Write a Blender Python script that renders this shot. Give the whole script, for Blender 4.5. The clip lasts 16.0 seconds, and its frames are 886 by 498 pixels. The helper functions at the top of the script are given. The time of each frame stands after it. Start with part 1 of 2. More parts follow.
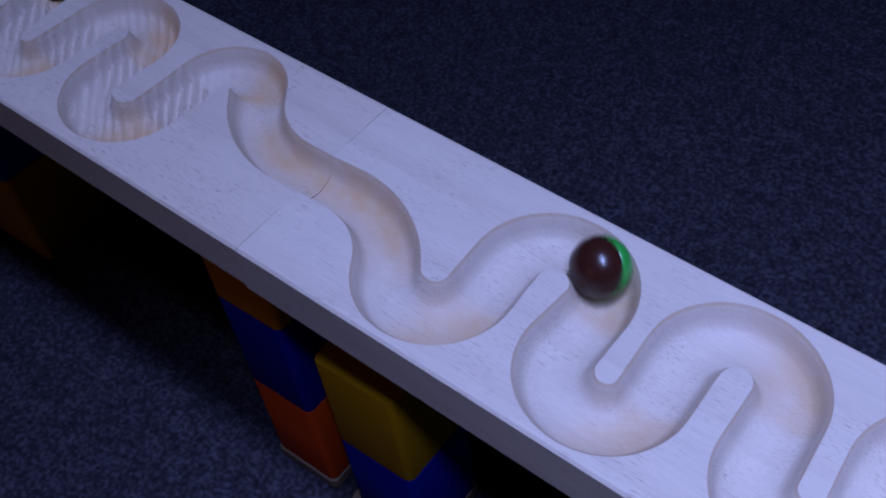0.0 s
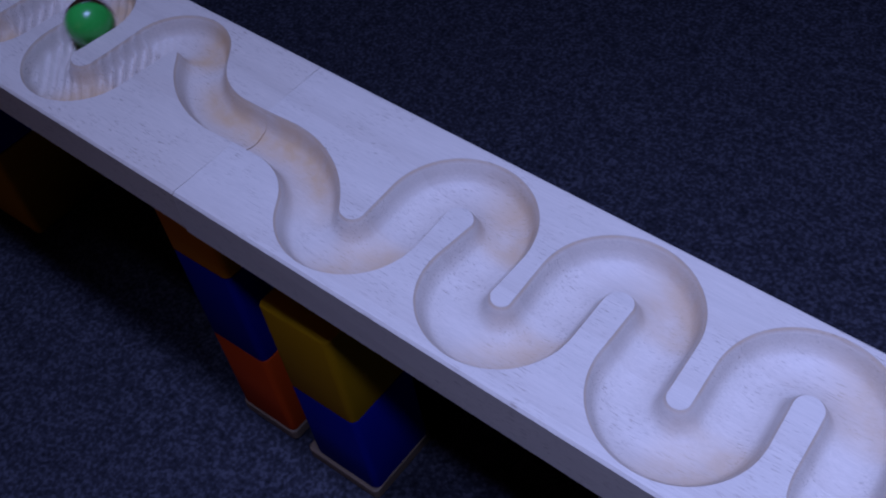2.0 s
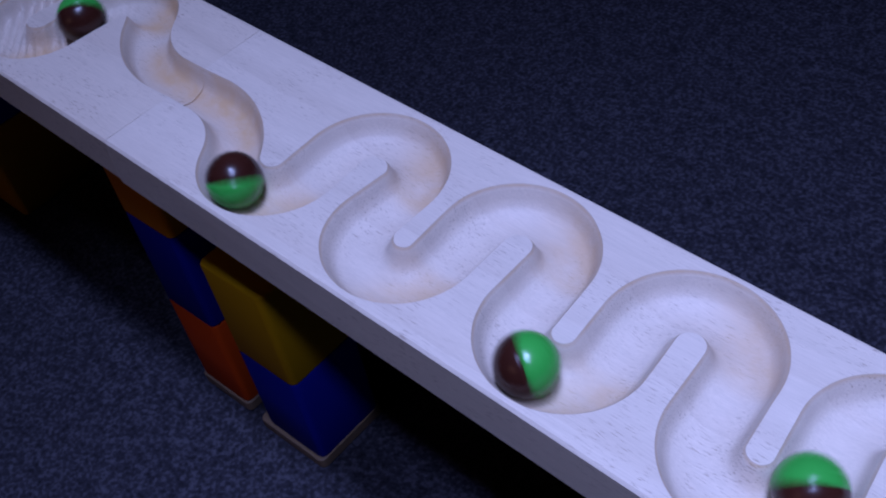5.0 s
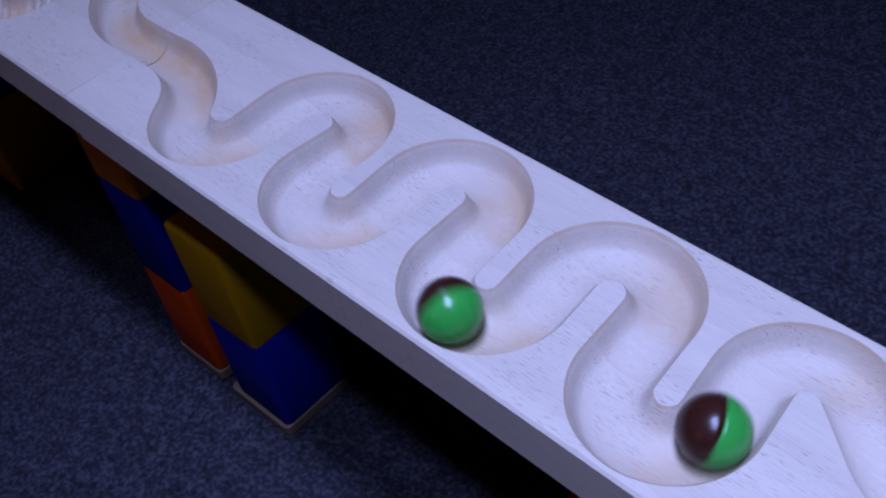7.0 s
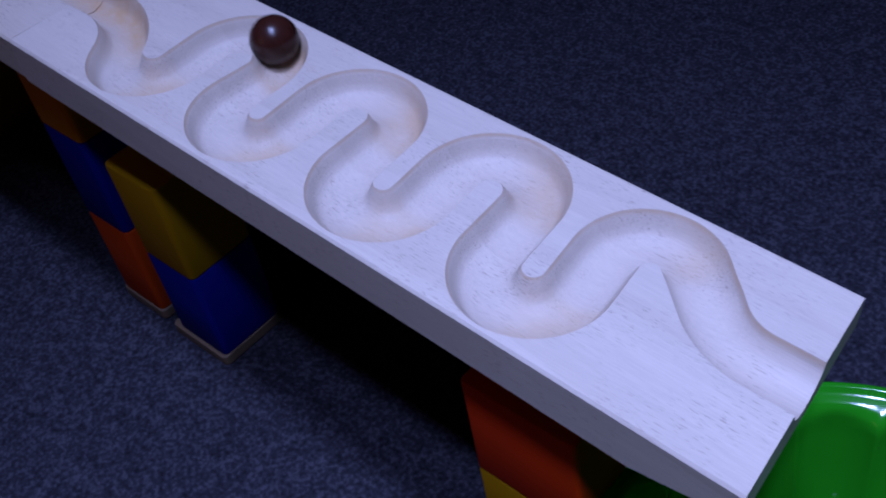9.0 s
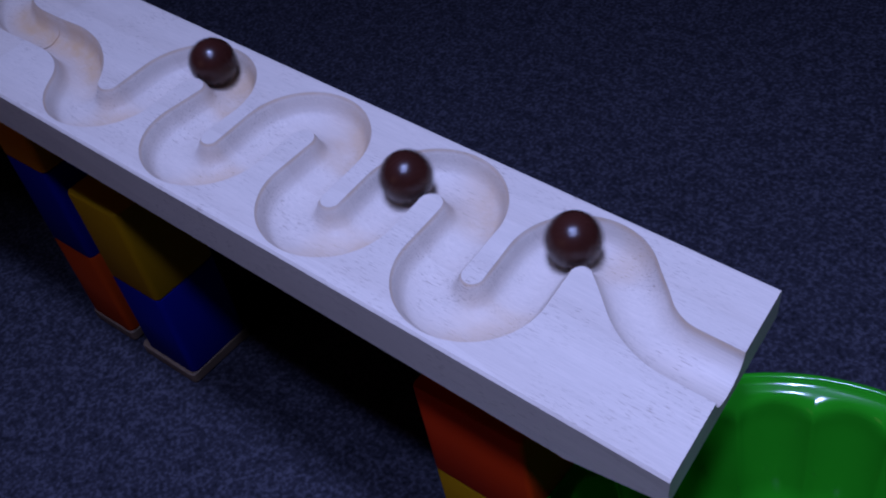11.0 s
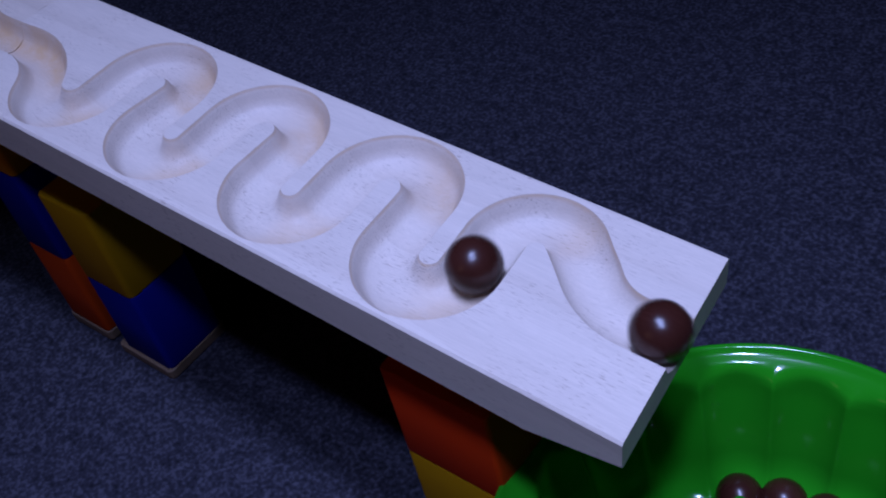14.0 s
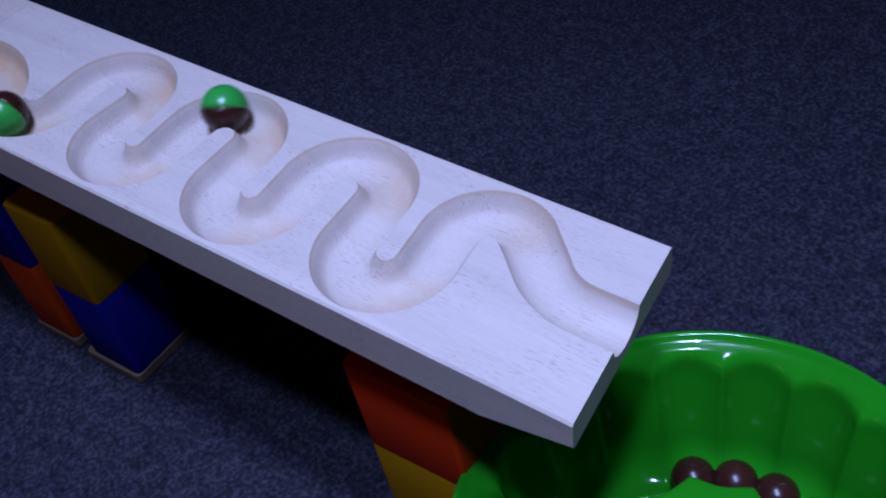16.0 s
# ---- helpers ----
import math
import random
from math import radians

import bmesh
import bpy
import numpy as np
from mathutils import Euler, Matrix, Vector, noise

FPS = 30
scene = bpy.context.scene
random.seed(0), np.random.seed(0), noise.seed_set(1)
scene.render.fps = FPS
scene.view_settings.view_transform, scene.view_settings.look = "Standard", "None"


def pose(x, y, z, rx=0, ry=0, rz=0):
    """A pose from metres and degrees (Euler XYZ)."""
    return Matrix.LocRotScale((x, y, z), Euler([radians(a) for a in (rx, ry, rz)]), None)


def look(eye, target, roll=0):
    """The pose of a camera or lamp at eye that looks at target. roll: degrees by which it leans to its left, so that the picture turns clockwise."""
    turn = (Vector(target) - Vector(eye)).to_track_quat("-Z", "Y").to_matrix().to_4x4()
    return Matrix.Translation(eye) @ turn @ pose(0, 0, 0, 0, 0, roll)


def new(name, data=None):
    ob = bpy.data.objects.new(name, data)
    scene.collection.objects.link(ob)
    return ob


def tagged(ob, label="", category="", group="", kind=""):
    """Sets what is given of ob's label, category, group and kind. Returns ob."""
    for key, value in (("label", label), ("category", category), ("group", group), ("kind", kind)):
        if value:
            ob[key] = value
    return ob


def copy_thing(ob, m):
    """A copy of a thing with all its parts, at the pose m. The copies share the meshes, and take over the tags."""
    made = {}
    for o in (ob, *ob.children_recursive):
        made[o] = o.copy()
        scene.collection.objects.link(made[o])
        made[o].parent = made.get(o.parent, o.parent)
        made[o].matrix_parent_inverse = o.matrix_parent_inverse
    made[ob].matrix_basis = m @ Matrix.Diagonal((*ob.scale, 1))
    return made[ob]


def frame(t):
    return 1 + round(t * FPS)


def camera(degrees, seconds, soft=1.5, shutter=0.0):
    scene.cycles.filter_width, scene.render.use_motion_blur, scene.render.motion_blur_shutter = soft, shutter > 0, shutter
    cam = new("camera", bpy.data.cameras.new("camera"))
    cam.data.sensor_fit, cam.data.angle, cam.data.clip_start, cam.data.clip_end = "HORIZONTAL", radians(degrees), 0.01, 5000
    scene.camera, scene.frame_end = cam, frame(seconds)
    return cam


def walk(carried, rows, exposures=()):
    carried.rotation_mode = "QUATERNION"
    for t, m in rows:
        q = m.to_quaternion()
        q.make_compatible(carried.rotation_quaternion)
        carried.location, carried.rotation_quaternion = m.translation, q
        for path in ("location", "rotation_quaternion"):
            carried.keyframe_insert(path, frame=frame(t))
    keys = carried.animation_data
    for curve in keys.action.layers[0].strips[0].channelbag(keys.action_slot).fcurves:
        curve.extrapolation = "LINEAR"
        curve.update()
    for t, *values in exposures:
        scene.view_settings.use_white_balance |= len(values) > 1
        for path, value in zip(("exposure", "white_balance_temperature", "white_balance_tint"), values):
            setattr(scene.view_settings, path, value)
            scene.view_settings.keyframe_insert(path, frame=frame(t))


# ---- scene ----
LENS = 45.1
SLOPE, HEIGHT = 4.5, 0.250
# the marble boards' own space: x down the run, y across it, z out of the top face
RUN = pose(0, 0, HEIGHT, 0, SLOPE, 0)
cam = camera(LENS, 16.0, 2.1, 0.3)
PATH = [
    (0, 0.2413, -0.1539, 0.3422, 37.80, 2.40, 37.06),
    (0.5, 0.2612, -0.1534, 0.3415, 37.84, 2.95, 37.54),
    (1, 0.2787, -0.1608, 0.3437, 38.04, 3.24, 37.69),
    (1.5, 0.2946, -0.1588, 0.3442, 38.14, 3.67, 37.72),
    (2, 0.3101, -0.1607, 0.3489, 38.56, 3.93, 37.95),
    (2.5, 0.3190, -0.1649, 0.3560, 38.89, 4.13, 37.95),
    (3, 0.3266, -0.1700, 0.3579, 39.33, 4.07, 38.21),
    (3.5, 0.3401, -0.1715, 0.3602, 39.54, 4.16, 38.20),
    (4, 0.3542, -0.1670, 0.3481, 40.01, 4.25, 38.92),
    (6.5, 0.4121, -0.1440, 0.3137, 41.99, 5.97, 42.50),
    (7, 0.4254, -0.1443, 0.3083, 42.14, 5.81, 42.91),
    (7.5, 0.4399, -0.1528, 0.3065, 42.04, 5.60, 42.71),
    (8, 0.4573, -0.1577, 0.3083, 41.95, 5.50, 42.10),
    (8.5, 0.4752, -0.1669, 0.3138, 42.00, 5.25, 41.55),
    (9, 0.4942, -0.1783, 0.3210, 42.19, 4.97, 40.85),
    (11.5, 0.5187, -0.1798, 0.3373, 42.67, 5.94, 38.20),
    (12, 0.5180, -0.1781, 0.3359, 42.63, 6.14, 38.17),
    (12.5, 0.5202, -0.1775, 0.3355, 42.47, 6.34, 38.01),
    (13, 0.5249, -0.1814, 0.3351, 42.41, 6.51, 37.84),
    (13.5, 0.5314, -0.1829, 0.3372, 42.46, 6.43, 37.41),
    (14, 0.5382, -0.1824, 0.3380, 42.47, 6.77, 36.51),
    (14.5, 0.5438, -0.1850, 0.3415, 42.56, 6.57, 35.89),
    (15, 0.5513, -0.1869, 0.3432, 42.46, 6.83, 35.08),
    (15.5, 0.5563, -0.1899, 0.3459, 42.53, 6.71, 34.60),
    (16, 0.5527, -0.1914, 0.3473, 42.57, 6.44, 34.32),
]
walk(cam, [(t, RUN @ pose(x, y, z, rx, ry, rz)) for t, x, y, z, rx, ry, rz in PATH], [(0.0, -0.25, 6120, 14), (2.5, -0.35, 6120, 14), (4.0, -0.15, 6320, 14), (6.5, -0.10, 6450, 13), (9.0, -0.16, 6380, 13), (11.5, -0.33, 6350, 15), (13.5, -0.32, 6350, 15), (14.5, -0.08, 6450, 10), (16.0, -0.07, 6500, 9)])

# ---- light ----
world = bpy.data.worlds.new("room_air")
scene.world = world
world.use_nodes = True
world.node_tree.nodes["Background"].inputs[0].default_value = (0.55, 0.6, 1.0, 1)
world.node_tree.nodes["Background"].inputs[1].default_value = 0.0015

LAMP_COLOUR = (0.36, 0.465, 0.985)


def lamp(name, energy, size, spread, m):
    data = bpy.data.lights.new(name, "AREA")
    data.energy, data.color, data.shape, data.size, data.spread = energy, LAMP_COLOUR, "DISK", size, radians(spread)
    ob = new(name, data)
    ob.matrix_basis = m
    return ob


# two cool ceiling spots: a wide one above the run, a narrow one on the near side of its lower end
LAMPS = (((0.45, -0.11, 2.05), (0.20, -0.15, 0.2), 7.6, 0.20, 74), ((0.85, -0.50, 2.05), (0.66, -0.09, 0.1), 3.6, 0.15, 46))
for place, aim, energy, size, spread in LAMPS:
    lamp("ceiling_spot_light", energy, size, spread, look(place, aim))
# weak warm fill across the room, behind the camera; added to lift near faces
lamp("warm_fill_light", 0.35, 0.6, 120, look((-0.15, -1.8, 1.0), (0.2, 0.0, 0.1))).data.color = (1.0, 0.55, 0.42)


# ---- materials ----
def material(name, rough=0.5, metal=0.0, spec=0.5, coat=0.0):
    m = bpy.data.materials.new(name)
    m.use_nodes = True
    nt = m.node_tree
    b = nt.nodes["Principled BSDF"]
    b.inputs["Roughness"].default_value = rough
    b.inputs["Metallic"].default_value = metal
    b.inputs["Specular IOR Level"].default_value = spec
    b.inputs["Coat Weight"].default_value = coat
    return m, nt, b


def node(nt, kind, **values):
    n = nt.nodes.new(kind)
    for key, value in values.items():
        n.inputs[key.replace("_", " ")].default_value = value
    return n


def coords(nt, scale=(1, 1, 1)):
    tc = nt.nodes.new("ShaderNodeTexCoord")
    mp = nt.nodes.new("ShaderNodeMapping")
    mp.inputs["Scale"].default_value = scale
    nt.links.new(tc.outputs["Object"], mp.inputs["Vector"])
    return mp.outputs["Vector"]


def noise_tex(nt, vec, scale, detail=3.0, rough=0.5):
    n = node(nt, "ShaderNodeTexNoise", Scale=scale, Detail=detail, Roughness=rough)
    nt.links.new(vec, n.inputs["Vector"])
    return n.outputs["Fac"]


def ramp(nt, fac, *stops):
    r = nt.nodes.new("ShaderNodeValToRGB")
    while len(r.color_ramp.elements) < len(stops):
        r.color_ramp.elements.new(0.5)
    for e, (p, c) in zip(r.color_ramp.elements, stops):
        e.position, e.color = p, (*c, 1)
    nt.links.new(fac, r.inputs[0])
    return r.outputs[0]


def mix(nt, fac, a, b, how="MIX"):
    m = nt.nodes.new("ShaderNodeMix")
    m.data_type, m.blend_type = "RGBA", how
    for sock, value in ((m.inputs[0], fac), (m.inputs[6], a), (m.inputs[7], b)):
        if isinstance(value, (int, float)):
            sock.default_value = value
        elif isinstance(value, tuple):
            sock.default_value = (*value, 1)
        else:
            nt.links.new(value, sock)
    return m.outputs[2]


def bump(nt, bsdf, fac, strength, distance):
    b = node(nt, "ShaderNodeBump", Strength=strength, Distance=distance)
    nt.links.new(fac, b.inputs["Height"])
    nt.links.new(b.outputs[0], bsdf.inputs["Normal"])


def beech(name, tint, stain=True, flecks=1.0):
    """Pale beech: broad growth bands, fine fibre and short dark flecks along x; hand-worn places are warmer."""
    m, nt, b = material(name, 0.55, spec=0.35)
    band = noise_tex(nt, coords(nt, (5, 55, 55)), 1.0, 4, 0.6)
    col = ramp(nt, band, (0.3, tuple(c * 0.90 for c in tint)), (0.7, tint))
    fibre = noise_tex(nt, coords(nt, (60, 1500, 1500)), 1.0, 2, 0.7)
    col = mix(nt, 0.16, col, ramp(nt, fibre, (0.3, (0.25, 0.2, 0.17)), (0.7, (1, 0.97, 0.93))), "MULTIPLY")
    ring = nt.nodes.new("ShaderNodeTexWave")
    ring.bands_direction, ring.wave_profile = "Y", "SAW"
    for key, value in (("Scale", 9.0), ("Distortion", 7.0), ("Detail", 2.0), ("Detail Scale", 0.6)):
        ring.inputs[key].default_value = value
    nt.links.new(coords(nt, (0.35, 1, 1)), ring.inputs["Vector"])
    col = mix(nt, 0.11, col, ramp(nt, ring.outputs["Fac"], (0.0, (0.55, 0.45, 0.40)), (0.35, (1, 1, 1)), (1.0, (1, 1, 1))), "MULTIPLY")
    fleck = noise_tex(nt, coords(nt, (190, 1900, 1200)), 1.0, 1, 0.4)
    patch = noise_tex(nt, coords(nt, (30, 40, 40)), 1.0, 2, 0.5)
    mask = mix(nt, 1.0, ramp(nt, fleck, (0.63, (0, 0, 0)), (0.68, (1, 1, 1))), ramp(nt, patch, (0.42, (0, 0, 0)), (0.6, (0.85, 0.85, 0.85))), "MULTIPLY")
    col = mix(nt, mix(nt, 1.0, mask, (flecks * 0.55,) * 3, "MULTIPLY"), col, (0.20, 0.12, 0.085))
    if stain:
        at = nt.nodes.new("ShaderNodeAttribute")
        at.attribute_name = "rubbed"
        blot = noise_tex(nt, coords(nt, (70, 90, 90)), 1.0, 3, 0.6)
        soft = mix(nt, 1.0, at.outputs["Fac"], ramp(nt, blot, (0.3, (0.5,) * 3), (0.6, (1, 1, 1))), "MULTIPLY")
        col = mix(nt, soft, col, (0.56, 0.36, 0.20))
    nt.links.new(col, b.inputs["Base Color"])
    bump(nt, b, mix(nt, 0.5, fibre, fleck), 0.25, 0.0004)
    return m


def painted(name, tint, rough=0.4, spec=0.5, coat=0.0, wear=0.08, scale=30.0):
    m, nt, b = material(name, rough, spec=spec, coat=coat)
    n = noise_tex(nt, coords(nt), scale, 4, 0.6)
    nt.links.new(ramp(nt, n, (0.3, tuple(c * (1 - wear) for c in tint)), (0.7, tint)), b.inputs["Base Color"])
    fine = noise_tex(nt, coords(nt), scale * 25, 2, 0.6)
    nt.links.new(ramp(nt, n, (0.2, (rough * 0.85,) * 3), (0.8, (rough * 1.15,) * 3)), b.inputs["Roughness"])
    bump(nt, b, fine, 0.05, 0.0003)
    return m


def carpet_material():
    m, nt, b = material("dark blue carpet pile", 0.95, spec=0.1)
    v = coords(nt)
    tuft = noise_tex(nt, v, 330, 2, 0.55)
    mott = noise_tex(nt, v, 85, 3, 0.6)
    wide = noise_tex(nt, v, 5, 2, 0.5)
    col = ramp(nt, mix(nt, 0.28, tuft, mott), (0.34, (0.009, 0.009, 0.013)), (0.5, (0.023, 0.022, 0.031)), (0.66, (0.053, 0.051, 0.068)))
    col = mix(nt, 0.5, col, ramp(nt, wide, (0.3, (0.8, 0.8, 0.8)), (0.7, (1, 1, 1))), "MULTIPLY")
    nt.links.new(col, b.inputs["Base Color"])
    bump(nt, b, tuft, 0.15, 0.002)
    return m


M_NEW = beech("pale sanded beech", (0.68, 0.575, 0.485))
M_OLD = beech("beech with milled ribs", (0.66, 0.55, 0.455), True, 1.2)
M_PLATE = beech("plain wood plate", (0.15, 0.095, 0.06), False, 0.6)
M_BROWN = painted("chocolate brown lacquer", (0.044, 0.012, 0.008), 0.27, 0.34, 0.06, 0.25, 60)
M_GREEN = painted("leaf green lacquer", (0.035, 0.36, 0.055), 0.27, 0.45, 0.1, 0.12, 60)
M_BOWL = painted("shiny green plastic", (0.012, 0.23, 0.008), 0.10, 0.27, 0.0, 0.05, 12)
M_YELLOW = painted("yellow painted block", (0.41, 0.195, 0.002), 0.7, 0.06)
M_BLUE = painted("blue painted block", (0.004, 0.009, 0.21), 0.7, 0.06)
M_ORANGE = painted("orange red painted block", (0.50, 0.050, 0.004), 0.7, 0.06)
M_RED = painted("red painted block", (0.62, 0.036, 0.003), 0.7, 0.06)
M_AMBER = painted("amber painted block", (0.62, 0.20, 0.001), 0.7, 0.06)
# near black: the shade under the board, put into the added block's colour
M_SHADE_BLACK = painted("shade black support block", (0.020, 0.014, 0.012), 0.6)
M_CARPET = carpet_material()
M_WALL = painted("dull blue grey wall paint", (0.04, 0.04, 0.05), 0.9, 0.2)
M_CEILING = painted("grey ceiling paint", (0.05, 0.05, 0.06), 0.9, 0.2)


# ---- mesh helpers ----
def part(name, bm, mat, parent=None, label="", smooth=False):
    me = bpy.data.meshes.new(name)
    bmesh.ops.recalc_face_normals(bm, faces=bm.faces)
    bm.to_mesh(me)
    bm.free()
    me.materials.append(mat)
    if smooth:
        me.polygons.foreach_set("use_smooth", [True] * len(me.polygons))
    ob = new(name, me)
    if parent:
        ob.parent = parent
    if label:
        ob["label"] = label
    return ob


def bevelled_box(size, edge, segments=2, upright=None):
    """A box on z = 0, its edges rounded; upright: a larger rounding of the four standing edges."""
    bm = bmesh.new()
    bmesh.ops.create_cube(bm, size=1, matrix=Matrix.Translation((0, 0, size[2] / 2)) @ Matrix.Diagonal((*size, 1)))
    if upright:
        standing = [e for e in bm.edges if abs(e.verts[0].co.z - e.verts[1].co.z) > size[2] * 0.5]
        bmesh.ops.bevel(bm, geom=standing, offset=upright, segments=5, profile=0.5, affect="EDGES")
        rims = [e for e in bm.edges if len(e.link_faces) == 2 and abs(abs(e.link_faces[0].normal.z) - abs(e.link_faces[1].normal.z)) > 0.5]
        bmesh.ops.bevel(bm, geom=rims, offset=edge, segments=segments, profile=0.5, affect="EDGES")
    else:
        bmesh.ops.bevel(bm, geom=list(bm.edges), offset=edge, segments=segments, profile=0.5, affect="EDGES")
    return bm


def lathe(bm, rings, steps, closed_ends=True):
    """Rings: functions of the angle that give (radius, z)."""
    rows = []
    for ring in rings:
        rows.append([bm.verts.new((r * math.cos(a), r * math.sin(a), z)) for a in (2 * math.pi * i / steps for i in range(steps)) for r, z in [ring(a)]])
    for a, b in zip(rows, rows[1:]):
        for i in range(steps):
            j = (i + 1) % steps
            bm.faces.new((a[i], a[j], b[j], b[i]))
    if closed_ends:
        bm.faces.new(rows[0])
        bm.faces.new(rows[-1])
    return bm


# ---- the run's centre line: turns (x, y, radius, way: 1 to the left, -1 to the right) joined by straights ----
OLD_R = 0.0165
# the old board's far turns go on evenly; the ones below were routed by eye and differ a little
TURNS = [(-0.1065 - 0.0355 * k, 0.0375 if k % 2 == 0 else 0.0645, OLD_R, 1 if k % 2 == 0 else -1) for k in range(8, 1, -1)]
TURNS += [
    (-0.1412, 0.0642, 0.0174, -1),
    (-0.1070, 0.0384, 0.0195, 1),
    (-0.0700, 0.0665, 0.0153, -1),
    (-0.0148, 0.0975, 0.0474, 1),
    (0.0171, 0.0065, 0.0449, -1),
    (0.0739, 0.0393, 0.0205, 1),
    (0.1148, 0.0609, 0.0210, -1),
    (0.1539, 0.0383, 0.0197, 1),
    (0.1941, 0.0619, 0.0209, -1),
    (0.2356, 0.0387, 0.0201, 1),
    (0.2754, 0.0619, 0.0210, -1),
    (0.3179, 0.0382, 0.0201, 1),
    (0.3547, 0.0636, 0.0190, -1),
    (0.4119, 0.0918, 0.0403, 1),
]
BEGIN, JOINT, END, WIDTH, THICK = -0.434, 0.0, 0.4345, 0.101, 0.028
BALL, DEPTH = 0.0128, 0.0125


def centre_line(step=0.0009):
    heads = []
    for (x0, y0, r0, w0), (x1, y1, r1, w1) in zip(TURNS, TURNS[1:]):
        d = math.hypot(x1 - x0, y1 - y0)
        heads.append(math.atan2(y1 - y0, x1 - x0) + w0 * math.asin((r0 + r1) / d))
    first, pts = TURNS[0], []
    heads = [0.0 if first[3] > 0 else heads[0]] + heads + [0.0]
    for (x, y, r, w), h0, h1 in zip(TURNS, heads, heads[1:]):
        turn = (h1 - h0) * w
        while turn < 0:
            turn += 2 * math.pi
        n = max(2, round(turn * r / (step if x > -0.05 else 0.0005)))
        for i in range(n + 1):
            h = h0 + w * turn * i / n
            p = np.array((x + w * r * math.sin(h), y - w * r * math.cos(h)))
            if pts and i == 0:
                gap = p - pts[-1]
                k = max(1, round(np.linalg.norm(gap) / (0.0004 if x < -0.05 else 0.0008)))
                pts += [pts[-1] + gap * j / k for j in range(1, k)]
            pts.append(p)
    pts = [np.array((BEGIN, pts[0][1]))] + pts + [np.array((END, pts[-1][1]))] if pts[0][0] > BEGIN else pts + [np.array((END, pts[-1][1]))]
    # a point exactly on the joint
    out = []
    for a, b in zip(pts, pts[1:]):
        out.append(a)
        if a[0] < JOINT < b[0] and abs(b[1] - a[1]) < 0.004:
            out.append(a + (b - a) * (JOINT - a[0]) / (b[0] - a[0]))
    return np.array(out + [pts[-1]])


LINE = centre_line()
STEPS = np.linalg.norm(np.diff(LINE, axis=0), axis=1)
ARC = np.concatenate([[0], np.cumsum(STEPS)])
JOINT_AT = int(np.argmin(np.abs(LINE[:, 0] - JOINT) + (np.abs(LINE[:, 1] - 0.051) > 0.006)))
ARC = ARC - ARC[JOINT_AT]


def along(s):
    """The place on the centre line at s metres past the joint, and the heading there."""
    x, y = np.interp(s, ARC, LINE[:, 0]), np.interp(s, ARC, LINE[:, 1])
    xa, ya = np.interp(s - 0.001, ARC, LINE[:, 0]), np.interp(s - 0.001, ARC, LINE[:, 1])
    xb, yb = np.interp(s + 0.001, ARC, LINE[:, 0]), np.interp(s + 0.001, ARC, LINE[:, 1])
    return x, y, math.atan2(yb - ya, xb - xa)


# ---- carpet and room ----
def spread(lo, hi, far0, far1, fine):
    """Grid lines: fine between lo and hi, growing wider out to far0 and far1."""
    mid = list(np.arange(lo, hi, fine))
    out, step, v = [], fine, hi
    while v < far1:
        out.append(v)
        step *= 1.25
        v += step
    out.append(far1)
    back, step, v = [], fine, lo
    while v > far0:
        step *= 1.25
        v -= step
        back.append(max(v, far0))
    return back[::-1] + mid + out


def build_carpet():
    xs, ys = spread(-0.55, 0.95, -2.4, 2.8, 0.005), spread(-0.20, 1.1, -2.4, 2.8, 0.005)
    verts = [(x, y, 0.0008 * noise.noise((x * 45, y * 45, 3)) - 0.0008) for y in ys for x in xs]
    n = len(xs)
    faces = [(j * n + i, j * n + i + 1, (j + 1) * n + i + 1, (j + 1) * n + i) for j in range(len(ys) - 1) for i in range(n - 1)]
    me = bpy.data.meshes.new("floor")
    me.from_pydata(verts, [], faces)
    me.materials.append(M_CARPET)
    me.polygons.foreach_set("use_smooth", [True] * len(me.polygons))
    tagged(new("floor", me), "dark blue grey short pile carpet floor", "floor", kind="structure")


def build_room():
    for name, size, at in (("wall_north", (5.4, 0.1, 2.6), (0.2, 2.85, -0.02)), ("wall_south", (5.4, 0.1, 2.6), (0.2, -2.45, -0.02)),
                           ("wall_east", (0.1, 5.2, 2.6), (2.85, 0.2, -0.02)), ("wall_west", (0.1, 5.2, 2.6), (-2.45, 0.2, -0.02))):
        ob = part(name, bevelled_box(size, 0.004, 1), M_WALL)
        ob.location = at
        tagged(ob, "plain dim room wall in grey blue paint", "wall", kind="structure")
    ob = part("ceiling", bevelled_box((5.4, 5.4, 0.1), 0.004, 1), M_CEILING)
    ob.location = (0.2, 0.2, 2.5)
    tagged(ob, "plain dim grey painted ceiling above the run", "ceiling", kind="structure")


# ---- the boards ----
def section(depth, n, ease=0.0):
    """The groove's cut from its left lip to its right one: a sloping lip, a fine cutter step, a steep wall, then the shallow bed. ease: 1 is plainly round."""
    cut = [(1.02, 0.0), (1.0, -0.0006)]
    for o, z in ((0.93, -0.16), (0.915, -0.19), (0.83, -0.46), (0.70, -0.725)):
        cut.append((o, depth * (z * (1 - ease) - math.sqrt(1 - o * o) * ease)))
    for k in range(0, n + 1):
        u = 0.61 * (1 - k / n)
        bowl = -1 + 0.19 * (u / 0.61) ** 1.8
        cut.append((u, depth * (bowl * (1 - ease) - math.sqrt(1 - u * u) * ease)))
    return cut + [(-o, z) for o, z in cut[-2::-1]]


def bed(s):
    """How deep the groove's bed lies at s; it rises a little towards the exit."""
    return DEPTH - 0.0016 * max(0.0, min(1.0, (s - 0.68) / 0.06)) - (0.0008 if s < 0 else 0.0)


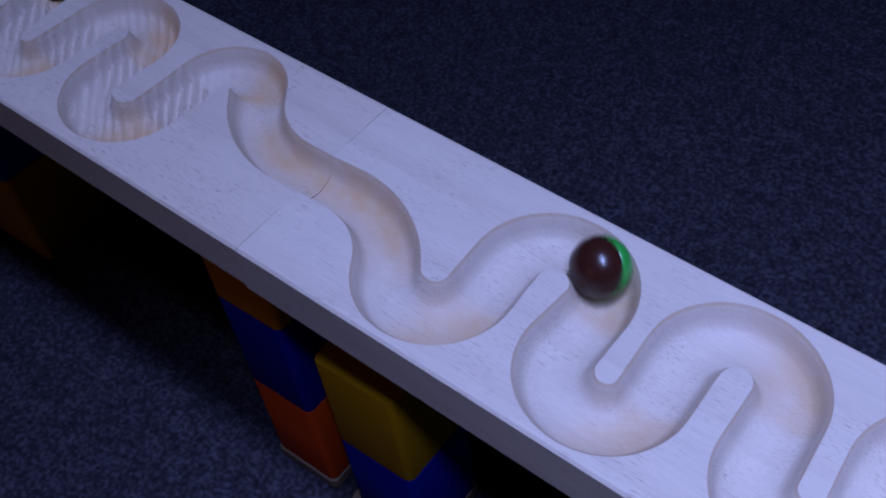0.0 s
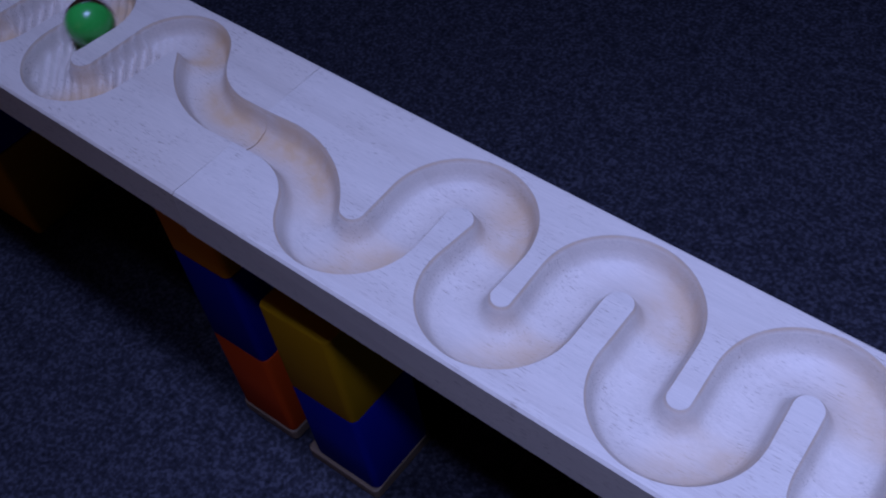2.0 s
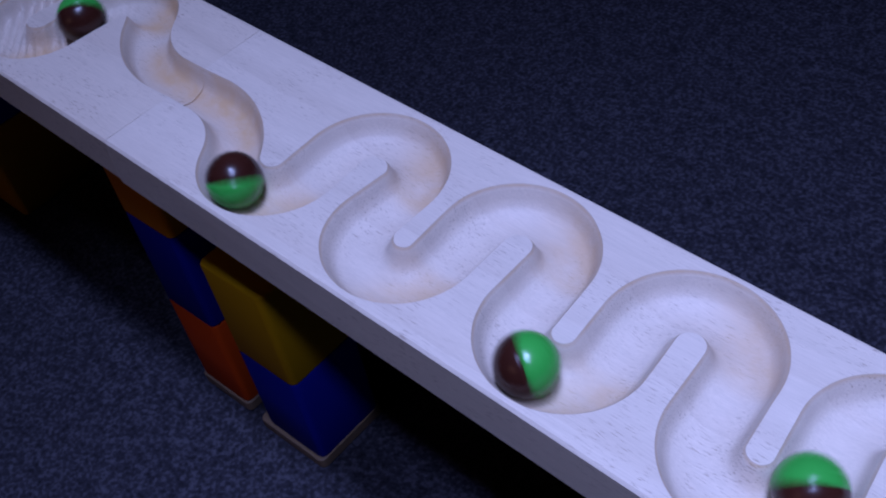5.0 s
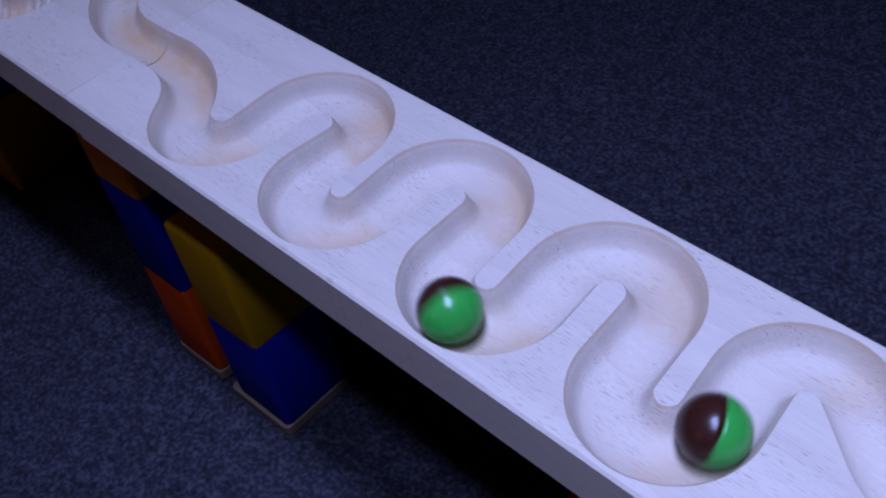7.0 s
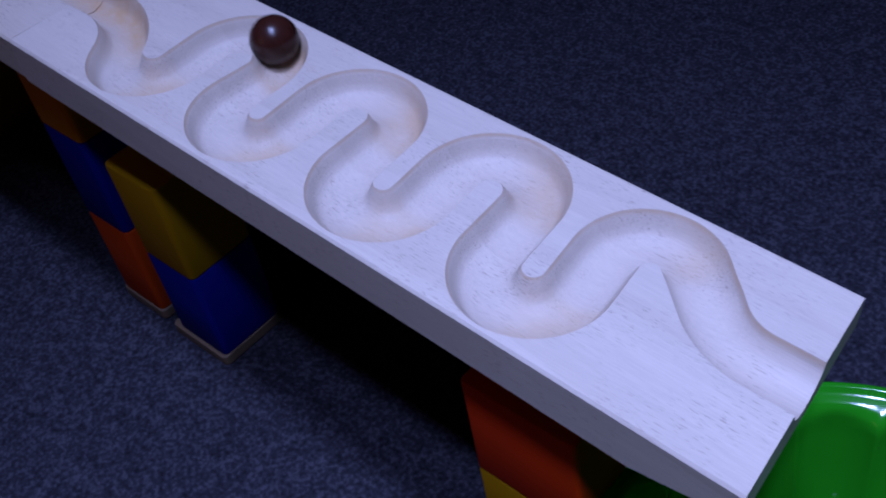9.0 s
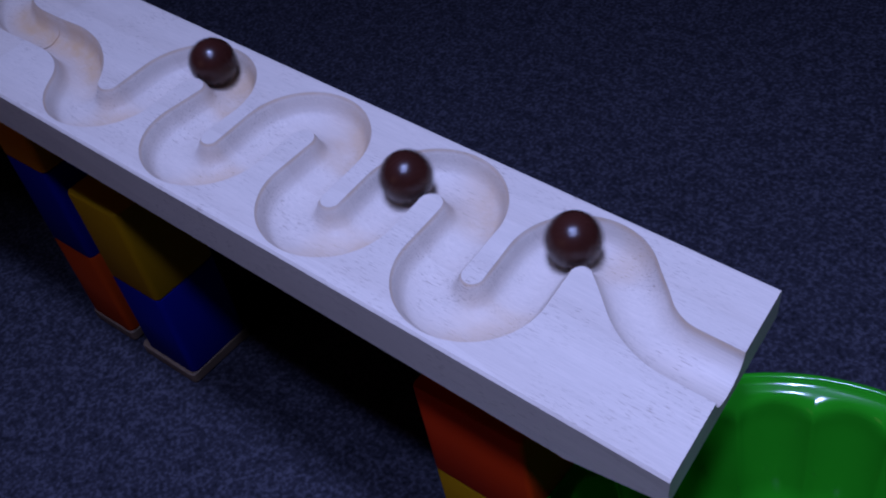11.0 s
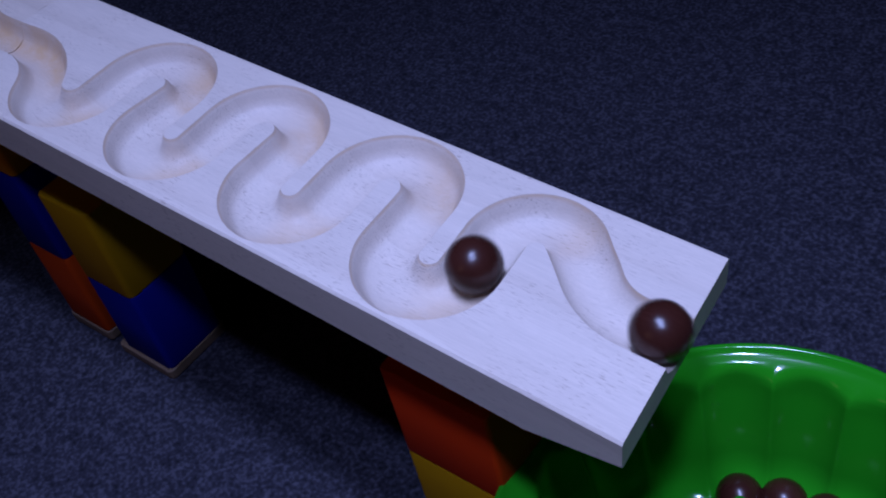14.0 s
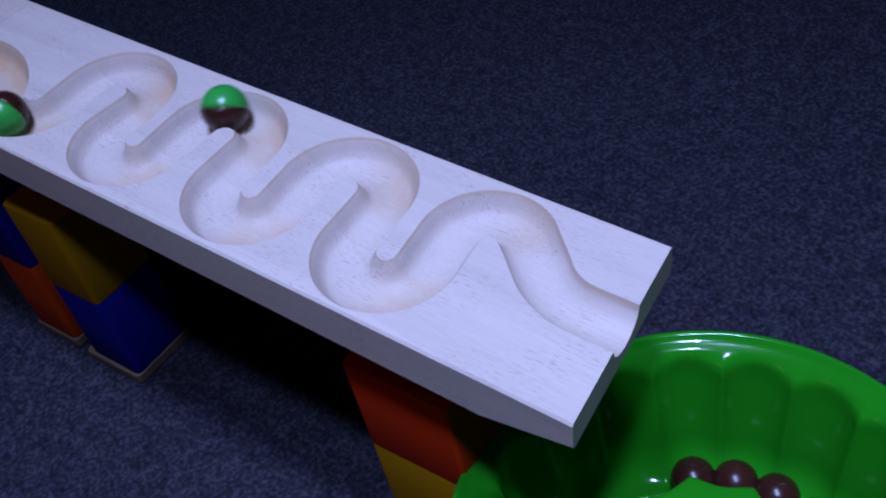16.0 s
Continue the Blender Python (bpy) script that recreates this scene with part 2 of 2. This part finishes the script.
HALF_WIDTHS = (12.6, 12.5, 12.6, 13.9, 12.6, 12.0, 12.9, 14.8, 14.6, 14.4, 13.7, 15.4, 14.2, 14.9, 13.7, 14.8, 15.1, 15.2, 14.8, 14.5, 15.1, 14.8, 14.9, 13.4, 13.2)   # millimetres, every 4 cm from 20 cm above the joint


def half_width(s):
    """The groove is narrower across the joint and towards the exit."""
    return 0.001 * float(np.interp((s + 0.2) / 0.04, range(len(HALF_WIDTHS)), HALF_WIDTHS))


def build_board(name, start, stop, x0, x1, thick, mat, label, skew, ribs):
    """start, stop: points of the centre line that it holds."""
    pts = LINE[start:stop + 1]
    d = np.gradient(pts, axis=0)
    d[0], d[-1] = pts[1] - pts[0], pts[-1] - pts[-2]
    d /= np.linalg.norm(d, axis=1)[:, None]
    left = np.stack([-d[:, 1], d[:, 0]], 1)
    bend = np.abs(np.gradient(np.unwrap(np.arctan2(d[:, 1], d[:, 0]))) / np.maximum(np.gradient(ARC[start:stop + 1]), 1e-5))
    sway = np.gradient(np.unwrap(np.arctan2(d[:, 1], d[:, 0]))) / np.maximum(np.gradient(ARC[start:stop + 1]), 1e-5)
    turning = 1 / np.where(np.abs(sway) < 1, 1e9, sway)
    ahead = (pts[:, 0] - (pts[:, 0] + left[:, 0] * turning)) * np.abs(sway)
    wear = np.clip(bend / 45, 0, 1) * np.clip((ahead + 0.35) / 0.8, 0, 1)
    width = 15 if ribs else 9
    wear = np.convolve(np.pad(wear, width, "edge"), np.hanning(2 * width + 1) / width, "valid")
    bare = len(section(DEPTH, 14 if ribs else 6))
    bm = bmesh.new()
    rub = bm.verts.layers.float.new("rubbed")
    rows = []
    for i, (p, n) in enumerate(zip(pts, left)):
        s = ARC[start + i]
        half = half_width(s)
        depth = bed(s - 1e-6 if ribs else s)
        cut = section(depth, 14 if ribs else 6, max(0.0, min(1.0, (s - 0.67) / 0.06)))
        row = []
        calm = max(0.0, min(1.0, 1.3 - bend[i] / 62)) * max(0.0, min(1.0, (-0.088 - s) / 0.012))
        for k, (o, z) in enumerate(cut):
            inner = 0 < k < bare - 1
            q = p + n * o * half
            phase = (q[0] + 0.9 * q[1] + 0.0007 * math.sin(s * 190)) / 0.0068
            wave = ribs * calm * (0.6 - abs(math.sin(phase * math.pi))) * (-z / depth) ** 0.4 if inner else 0.0
            v = bm.verts.new((q[0], q[1], z + wave))
            # worn warm in the bends, and browned along the cut's lips
            worn = min(1.0, wear[i] * max(0.0, 0.85 - 0.45 * o * np.sign(sway[i])) * max(0.0, -z / depth) ** 0.3 * (1.3 if ribs else max(0.4, 0.85 - s * 0.6)))
            if -0.06 < s < 0.07:
                worn = max(worn, min(1.0, max(0.0, 1.2 - abs(o - 0.42) * 1.15)) * min(1.0, (0.07 - s) / 0.03, (s + 0.06) / 0.02))
            if k in (1, bare - 2):
                worn = 0.65
            v[rub] = worn if inner else 0.0
            row.append(v)
        rows.append(row)
    for a, b in zip(rows, rows[1:]):
        for k in range(bare - 1):
            f = bm.faces.new((a[k], a[k + 1], b[k + 1], b[k]))
            f.smooth = True
    c = 0.0012
    def rim(y, z):
        return bm.verts.new((x0, y, z)), bm.verts.new((x1, y, z))
    nt0, nt1 = rim(c, 0)
    ns0, ns1 = rim(0, -c)
    nb0, nb1 = rim(0, c - thick)
    nu0, nu1 = rim(c, -thick)
    knee = x1 - 0.045
    nk, uk, gk, fk = (bm.verts.new((knee, y, z)) for y, z in ((0, c - thick), (c, -thick), (WIDTH - c, -thick), (WIDTH, c - thick)))
    ft0, ft1 = rim(WIDTH - c, 0)
    fs0, fs1 = rim(WIDTH, -c)
    fb0, fb1 = rim(WIDTH, c - thick)
    fu0, fu1 = rim(WIDTH - c, -thick)
    bm.faces.new([ft0, ft1] + [r[0] for r in rows[::-1]])
    bm.faces.new([nt0, nt1] + [r[-1] for r in rows[::-1]])
    for loop in ((nt0, nt1, ns1, ns0), (ns0, ns1, nb1, nk, nb0), (nb0, nk, uk, nu0), (nk, nb1, nu1, uk), (nu0, uk, gk, fu0), (uk, nu1, fu1, gk),
                 (fu0, gk, fk, fb0), (gk, fu1, fb1, fk), (fb0, fk, fb1, fs1, fs0), (fs0, fs1, ft1, ft0)):
        bm.faces.new(loop)
    bm.faces.new([nt0, ns0, nb0, nu0, fu0, fb0, fs0, ft0] + rows[0])
    bm.faces.new([nt1, ns1, nb1, nu1, fu1, fb1, fs1, ft1] + rows[-1])
    for v in bm.verts:
        if skew and v.co.z < -0.5 * thick and v.co.x > 0.4:
            v.co.z += 0.011
        v.co.x -= skew * v.co.y * max(0.0, min(1.0, (v.co.x - 0.39) / 0.044))
    bm.edges.ensure_lookup_table()
    bmesh.ops.recalc_face_normals(bm, faces=bm.faces)
    for e in bm.edges:
        if len(e.link_faces) == 2 and e.calc_face_angle(0) > (0.8 if ribs else 0.5):
            e.smooth = False
    ob = part(name, bm, mat)
    ob.matrix_basis = RUN
    return tagged(ob, label, "marble run", "boards of the run")


def build_boards():
    first = next(i for i in range(len(LINE)) if LINE[i, 0] > BEGIN + 0.004)
    build_board("marble_run_board", first, JOINT_AT, BEGIN, JOINT - 0.00013, 0.0258, M_OLD,
                "pale beech marble run board with a ribbed winding groove", 0.0, 0.0026)
    build_board("marble_run_board", JOINT_AT, len(LINE) - 1, JOINT + 0.00013, END, THICK, M_NEW,
                "pale smooth beech marble run board with a winding groove", 0.08, 0.0)


# ---- toy blocks ----
BLOCK = (0.0732, 0.0732, 0.0729)


def toy_block(mat, colour, x, y, z, size=BLOCK, upright=0.0045):
    bm = bevelled_box(size, 0.0016, 2, upright)
    ob = part("toy_block", bm, mat)
    me = ob.data
    me.polygons.foreach_set("use_smooth", [True] * len(me.polygons))
    me.set_sharp_from_angle(angle=0.6)
    ob.location = (x + size[0] / 2, y + size[1] / 2, z)
    return tagged(ob, f"{colour} painted wooden toy block in a stack under the run", "toy block", "toy blocks")


def plate(x, y, sx, sy):
    ob = part("base_plate", bevelled_box((sx, sy, 0.008), 0.0009, 2, 0.004), M_PLATE)
    ob.location = (x + sx / 2, y + sy / 2, 0)
    return tagged(ob, "thin plain wooden plate on the carpet under stacked blocks", "plate", "base plates")


def build_supports():
    # stack under the joint
    plate(-0.0645, 0.0150, 0.0475, 0.052)
    for mat, colour, z, h in ((M_ORANGE, "orange red", 0.008, 0.0750), (M_BLUE, "blue", 0.083, 0.0755), (M_AMBER, "amber", 0.1585, 0.0688)):
        toy_block(mat, colour, -0.0635, 0.0160, z, (0.0460, 0.050, h))
    # the lower stack beside it
    plate(-0.0036, 0.0130, 0.0575, 0.054)
    for mat, colour, z, h in ((M_BLUE, "blue", 0.008, 0.0728), (M_YELLOW, "yellow", 0.0808, 0.0745)):
        toy_block(mat, colour, 0.0030, 0.0150, z, (0.0505, 0.050, h))
    # the stack towards the lower end, with an added near-black block on it
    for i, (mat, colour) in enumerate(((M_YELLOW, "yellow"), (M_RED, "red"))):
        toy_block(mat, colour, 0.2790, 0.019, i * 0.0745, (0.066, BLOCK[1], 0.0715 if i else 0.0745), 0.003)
    # unseen support, added to carry the board; its colour stands for the shade
    toy_block(M_SHADE_BLACK, "dark", 0.292, 0.046, 0.146, (0.036, 0.036, 0.049), 0.003)
    # the stack upstream
    for i, (mat, colour) in enumerate(((M_YELLOW, "yellow"), (M_BLUE, "blue"), (M_ORANGE, "orange red"))):
        toy_block(mat, colour, -0.3915, 0.0355, i * 0.0825, (BLOCK[0], BLOCK[1], 0.0825))


# ---- the cake mould ----
MOULD = (0.4665, 0.046)


def build_mould():
    flutes, lobes, turn = 18, 9, math.radians(1.0)

    def flute(a):
        return abs(math.cos((a - turn) * flutes / 2)) ** 0.7

    def outer(r, z, amp):
        return lambda a: (r + amp * (flute(a) - 0.4), z)

    def post(r, z, amp):
        return lambda a: (r + amp * (1 - abs(math.cos((a - math.radians(106)) * lobes / 2))), z)

    rings = [outer(r, z, 0) for r, z in ((0.1240, 0.072), (0.1262, 0.073), (0.127, 0.076), (0.127, 0.0880), (0.1264, 0.0897), (0.1250, 0.0902), (0.1236, 0.0894), (0.1222, 0.0880), (0.1200, 0.0868), (0.1175, 0.0858), (0.1150, 0.0842))]
    rings += [outer(0.1115, 0.0822, 0.0040), outer(0.1092, 0.0795, 0.0066), outer(0.1084, 0.074, 0.0072)]
    for k in range(1, 7):
        u = k / 6
        rings.append(outer(0.1084 - 0.0099 * u, 0.074 - 0.046 * u, 0.0072 - 0.0022 * u))
    for k in range(1, 9):
        a = k / 8 * math.pi
        amp = 0.0050 * max(0, math.cos(a / 2)) ** 2
        rings.append(outer(0.0775 + 0.021 * math.cos(a), 0.028 - 0.023 * math.sin(a), amp))
    for k in range(0, 7):
        u = k / 6
        rings.append(post(0.0540 - 0.0130 * u, 0.030 + 0.040 * u, 0.0055 * min(1, 0.2 + u)))
    rings += [post(0.0398, 0.0718, 0.0055), post(0.0380, 0.0725, 0.005), post(0.020, 0.0735, 0.001), post(0.002, 0.0735, 0)]
    bm = bmesh.new()
    lathe(bm, rings, 432, False)
    mould = new("cake_mould")
    mould.location = (*MOULD, 0.0)
    tagged(mould, "shiny green fluted ring cake mould on the carpet", "cake mould")
    shell = part("shell", bm, M_BOWL, mould, smooth=True)
    thick = shell.modifiers.new("wall", "SOLIDIFY")
    thick.thickness, thick.offset = 0.0016, -1
    # the wall seen from outside, down to the carpet
    bm = bmesh.new()
    lathe(bm, [outer(0.1215, 0.073, 0.0), outer(0.118, 0.070, 0.006), outer(0.106, 0.022, 0.006), outer(0.094, 0.003, 0.002), outer(0.075, 0.0005, 0)], 216, False)
    skirt = part("outer_wall", bm, M_BOWL, mould, smooth=True)
    return mould


# ---- balls ----
def half_ball(mat, name, parent, sign):
    bm = bmesh.new()
    rings, n = [], 12
    for k in range(n):
        a = k / n * math.pi / 2
        rings.append(lambda t, a=a: (BALL * math.cos(a), sign * BALL * math.sin(a)))
    lathe(bm, rings, 40, False)
    tip = bm.verts.new((0, 0, sign * BALL))
    bm.verts.ensure_lookup_table()
    last = bm.verts[40 * (n - 1):40 * n]
    for i in range(40):
        bm.faces.new((last[i], last[(i + 1) % 40], tip))
    bm.faces.new(bm.verts[:40])
    ob = part(name, bm, mat, parent)
    ob.data.polygons.foreach_set("use_smooth", [len(p.vertices) < 5 for p in ob.data.polygons])
    return ob


def two_tone_ball():
    ball = new("ball")
    half_ball(M_GREEN, "green_half", ball, 1)["label"] = "glossy green half"
    half_ball(M_BROWN, "brown_half", ball, -1)["label"] = "glossy dark brown half"
    return tagged(ball, "glossy wooden ball half green and half dark brown", "ball", "rolling balls")


def brown_ball():
    bm = bmesh.new()
    bmesh.ops.create_uvsphere(bm, u_segments=40, v_segments=24, radius=BALL)
    return tagged(part("ball", bm, M_BROWN, smooth=True), "glossy chocolate brown wooden ball", "ball", "rolling balls")


# ---- how the balls run: (seconds, metres past the joint) along the groove, then the fall into the mould ----
QUEUE = -0.40   # where the first of the waiting balls lies, upstream


def resting(angle):
    """A place in the mould's trough."""
    a = math.radians(angle)
    return Vector((MOULD[0] + 0.0775 * math.cos(a), MOULD[1] + 0.0775 * math.sin(a), 0.0052 + BALL))


def arc_between(a, b):
    return Vector(a).rotation_difference(Vector(b))


def run_ball(ball, place, track, grip, twist, pole, aims, rest):
    """Rolls a ball down the groove. place: its place in the queue. grip: the radius on which it rolls. twist: how far it turns with the bends.
    pole: (seconds, x, y, z), where its green side points then. aims: (seconds, x, y, z) of the green side on the way."""
    track = list(track)
    if track[0][0] > 0:
        wait = QUEUE - place * 2.05 * BALL
        lead = (track[0][1] - wait) / 0.255
        track = [(track[0][0] - lead - 0.15, wait), (track[0][0] - lead + 0.10, wait + 0.255 * 0.10)] + track
    times, dists = [a for a, _ in track], [b for _, b in track]
    up, turned = Vector((0, 0, 1)), Matrix.Identity(3).to_quaternion()
    f0, f1 = math.ceil(times[0] * FPS), min(math.floor(times[-1] * FPS), 16 * FPS)
    steps, old = [], None
    for f in range(f0, f1 + 1):
        s = float(np.interp(f / FPS, times, dists))
        x, y, h = along(s)
        if old:
            swing = (h - old[1] + math.pi) % (2 * math.pi) - math.pi
            mid = old[1] + swing / 2
            roll = Matrix.Rotation((s - old[0]) / grip, 3, Vector((-math.sin(mid), math.cos(mid), 0))).to_quaternion()
            turned = roll @ Matrix.Rotation(twist * swing, 3, up).to_quaternion() @ turned
        old = (s, h)
        steps.append((f / FPS, Vector((x, y, BALL - bed(s))), turned.copy()))
    if pole:
        first = min(steps, key=lambda e: abs(e[0] - pole[0]))[2].inverted() @ arc_between((0, 0, 1), pole[1:])
        steps = [(t, p, q @ first) for t, p, q in steps]
    if aims:
        nudges = []
        for t, *way in aims:
            q = min(steps, key=lambda e: abs(e[0] - t))[2]
            nudges.append((t, arc_between(q @ up, way)))
        for i, (t, p, q) in enumerate(steps):
            if t <= nudges[0][0]:
                n = nudges[0][1]
            elif t >= nudges[-1][0]:
                n = nudges[-1][1]
            else:
                j = next(k for k in range(len(nudges) - 1) if nudges[k][0] <= t <= nudges[k + 1][0])
                n = nudges[j][1].slerp(nudges[j + 1][1], (t - nudges[j][0]) / (nudges[j + 1][0] - nudges[j][0]))
            steps[i] = (t, p, n @ q)
    turn_run = RUN.to_quaternion()
    rows = [(t, Matrix.LocRotScale(RUN @ p, turn_run @ q, None)) for t, p, q in steps]
    if rows[0][0] > 0:
        rows.insert(0, (0.0, rows[0][1]))
    if rest is not None and times[-1] < 15.9:
        # a free fall off the lip, then a short roll round the trough to its resting place
        t0, m0 = rows[-1]
        p0, v0, q0, goal = m0.translation, (rows[-1][1].translation - rows[-2][1].translation) * FPS, m0.to_quaternion(), resting(rest)
        v0 = Vector((0.28, v0.y * 0.3, min(v0.z, -0.02)))
        n, land = 0, None
        while land is None:
            n += 1
            dt = n / FPS
            p = p0 + v0 * dt + Vector((0, 0, -4.9 * dt * dt))
            q0 = Matrix.Rotation(0.5, 3, Vector((0, 1, 0))).to_quaternion() @ q0
            if p.z < 0.045:
                land = (t0 + dt, p)
            else:
                rows.append((t0 + dt, Matrix.LocRotScale(p, q0, None)))
        t1, p1 = land
        a1 = math.atan2(p1.y - MOULD[1], p1.x - MOULD[0])
        a2 = math.radians(rest)
        sweep = (a2 - a1 + math.pi) % (2 * math.pi) - math.pi
        r1 = max(0.070, math.hypot(p1.x - MOULD[0], p1.y - MOULD[1]))
        for k in range(0, 13):
            u = 1 - (1 - k / 12) ** 2
            a, r = a1 + sweep * u, r1 + (0.0775 - r1) * u
            q0 = Matrix.Rotation(0.45 * (1 - k / 12), 3, Vector((math.cos(a), math.sin(a), 0))).to_quaternion() @ q0
            z = p1.z + (goal.z - p1.z) * min(1, k / 3)
            rows.append((t1 + k / FPS, Matrix.LocRotScale((MOULD[0] + r * math.cos(a), MOULD[1] + r * math.sin(a), z), q0, None)))
    if rows[-1][0] < 16.0:
        rows.append((16.0, rows[-1][1]))
    walk(ball, [r for r in rows if r[0] <= 16.0])


RUNS = []
RUNS.append((True, 0, [(0, 0.185), (0.2, 0.248), (0.5, 0.326), (0.7, 0.382), (1, 0.464), (1.2, 0.513), (2.2, 0.777)],
             0.0106, 0, (0, 0.064, 0.676, -0.734), [(0, 0.40, 0.82, -0.41), (0.2, 0.04, -0.13, -0.99), (0.5, 0.28, -0.45, 0.85), (0.7, -0.53, 0.64, -0.55), (1, 0.28, -0.45, 0.85), (1.2, 0.22, -0.85, -0.48)], 190))
RUNS.append((True, 0, [(2, -0.214), (2.2, -0.159), (2.5, -0.074), (2.7, -0.021), (3, 0.077), (3.2, 0.142), (3.5, 0.222), (3.7, 0.275), (4, 0.358), (4.2, 0.417), (5.5, 0.777)],
             0.01, 1, (2, 0.433, -0.746, -0.506), [(2.2, 0.10, -0.01, 0.99), (2.5, -0.43, 0.46, -0.78), (2.7, 0.61, -0.79, -0.04), (3, -0.44, 0.46, -0.77), (3.2, 0.06, -0.29, 0.96), (3.5, 0.31, -0.46, 0.83), (3.7, -0.58, 0.77, 0.27), (4, 0.85, 0.52, 0.08), (4.2, 0.36, -0.88, 0.31)], 213))
RUNS.append((True, 1, [(2.5, -0.284), (2.7, -0.226), (3, -0.141), (3.2, -0.087), (3.5, -0.011), (3.7, 0.053), (4, 0.151), (4.2, 0.21), (6.25, 0.777)],
             0.0091, 1, (2.5, 0.201, -0.901, -0.384), [(2.7, -0.43, 0.46, -0.77), (3, 0.49, 0.12, 0.86), (3.2, 0.15, -0.08, 0.99), (3.5, 0.49, -0.69, -0.54), (3.7, 0.60, -0.72, 0.34), (4, -0.37, 0.55, 0.75), (4.2, 0.41, -0.40, 0.82)], 236))
RUNS.append((True, 2, [(4, -0.218), (4.2, -0.157), (4.7, -0.015), (5.0, 0.082), (6.3, 0.446), (6.4, 0.473), (6.5, 0.499), (6.7, 0.558), (7, 0.639), (7.2, 0.691), (7.52, 0.777)],
             0.0088, 0.6, (4, -0.465, -0.503, 0.729), [(4.2, 0.16, -0.08, 0.98), (6.3, 0.13, 0.00, 0.99), (6.4, 0.77, 0.62, 0.12), (6.5, 0.80, -0.53, 0.27), (6.7, -0.58, 0.00, 0.81), (7, 0.89, 0.38, -0.25), (7.2, 0.37, 0.81, -0.46)], 259))
RUNS.append((True, 3, [(5.4, -0.018), (5.7, 0.076), (6.3, 0.235), (6.4, 0.265), (6.5, 0.292), (6.7, 0.347), (7, 0.433), (7.2, 0.488), (7.5, 0.572), (7.7, 0.629), (8, 0.716), (8.2, 0.764), (8.25, 0.777)],
             0.01, 0.3, (6.3, 0.472, -0.13, 0.872), [(6.3, 0.81, -0.04, 0.59), (6.4, 0.21, -0.37, -0.91), (6.5, -0.63, -0.54, 0.56), (6.7, 0.51, -0.44, 0.74), (7, 0.92, -0.38, -0.11), (7.2, -0.65, 0.73, 0.20), (7.5, 0.39, 0.20, -0.90), (7.7, -0.40, 0.31, -0.86), (8, 0.63, 0.43, 0.65), (8.2, -0.96, 0.10, 0.26)], 282))
RUNS.append((False, 4, [(8.35, -0.031), (8.5, 0.02), (8.7, 0.09), (8.9, 0.151), (9, 0.177), (9.2, 0.235), (11.3, 0.758), (11.36, 0.777)],
             0.0108, 0.3, None, None, 87))
RUNS.append((False, 5, [(9.15, -0.02), (9.5, 0.092), (11.3, 0.577), (11.4, 0.604), (11.5, 0.633), (11.6, 0.661), (11.7, 0.687), (11.8, 0.716), (11.9, 0.738), (12, 0.761), (12.06, 0.777)],
             0.0108, 0.3, None, None, 121))
RUNS.append((False, 6, [(10.35, -0.016), (10.7, 0.088), (11.3, 0.248), (11.5, 0.306), (11.6, 0.333), (11.8, 0.389), (12, 0.438), (12.2, 0.493), (12.4, 0.548), (12.5, 0.576), (12.7, 0.628), (13, 0.712), (13.2, 0.758), (13.26, 0.777)],
             0.0108, 0.3, None, None, 104))
RUNS.append((False, 7, [(11.2, -0.026), (11.3, 0.008), (11.4, 0.043), (11.5, 0.08), (11.6, 0.114), (11.7, 0.145), (11.8, 0.173), (12, 0.23), (12.2, 0.284), (12.4, 0.337), (12.5, 0.364), (12.7, 0.417), (13, 0.499), (13.2, 0.56), (13.3, 0.586), (13.6, 0.67), (13.7, 0.697), (13.9, 0.749), (14, 0.774), (14.04, 0.784)],
             0.0108, 0.3, None, None, 69))
RUNS.append((False, 8, [(11.7, -0.018), (11.8, 0.012), (11.9, 0.046), (12, 0.083), (12.2, 0.151), (12.4, 0.21), (12.5, 0.236), (12.7, 0.289), (13, 0.37), (13.2, 0.423), (13.3, 0.451), (13.6, 0.535), (13.7, 0.565), (14, 0.647), (14.2, 0.695), (14.3, 0.72), (14.5, 0.764), (14.54, 0.777)],
             0.0108, 0.3, None, None, 51))
RUNS.append((True, 9, [(14.8, -0.031), (15, 0.035), (15.2, 0.11), (15.3, 0.142), (15.5, 0.196), (15.6, 0.225), (15.8, 0.279), (16, 0.333)],
             0.01, 0, (15, 0.877, -0.353, 0.325), [(15, 0.46, -0.50, 0.73), (15.3, 0.36, 0.04, 0.93), (15.5, -0.10, -0.38, 0.92), (15.6, 0.42, -0.36, -0.83), (15.8, 0.55, 0.81, -0.19), (16, -0.33, 0.62, 0.71)], None))
RUNS.append((True, 10, [(15.73, -0.01), (16, 0.084)],
             0.0112, 0, (16, -0.389, 0.905, 0.171), [(16, 0.26, -0.95, -0.14)], None))
BALLS = []


def build_balls():
    models = {}
    for two, *_ in RUNS:
        if two not in models:
            models[two] = two_tone_ball() if two else brown_ball()
            BALLS.append(models[two])
        else:
            BALLS.append(copy_thing(models[two], pose(0, 0, 0)))


def motions():
    for ball, (_, *run) in zip(BALLS, RUNS):
        run_ball(ball, *run)


build_carpet()
build_room()
build_boards()
build_supports()
build_mould()
build_balls()
motions()
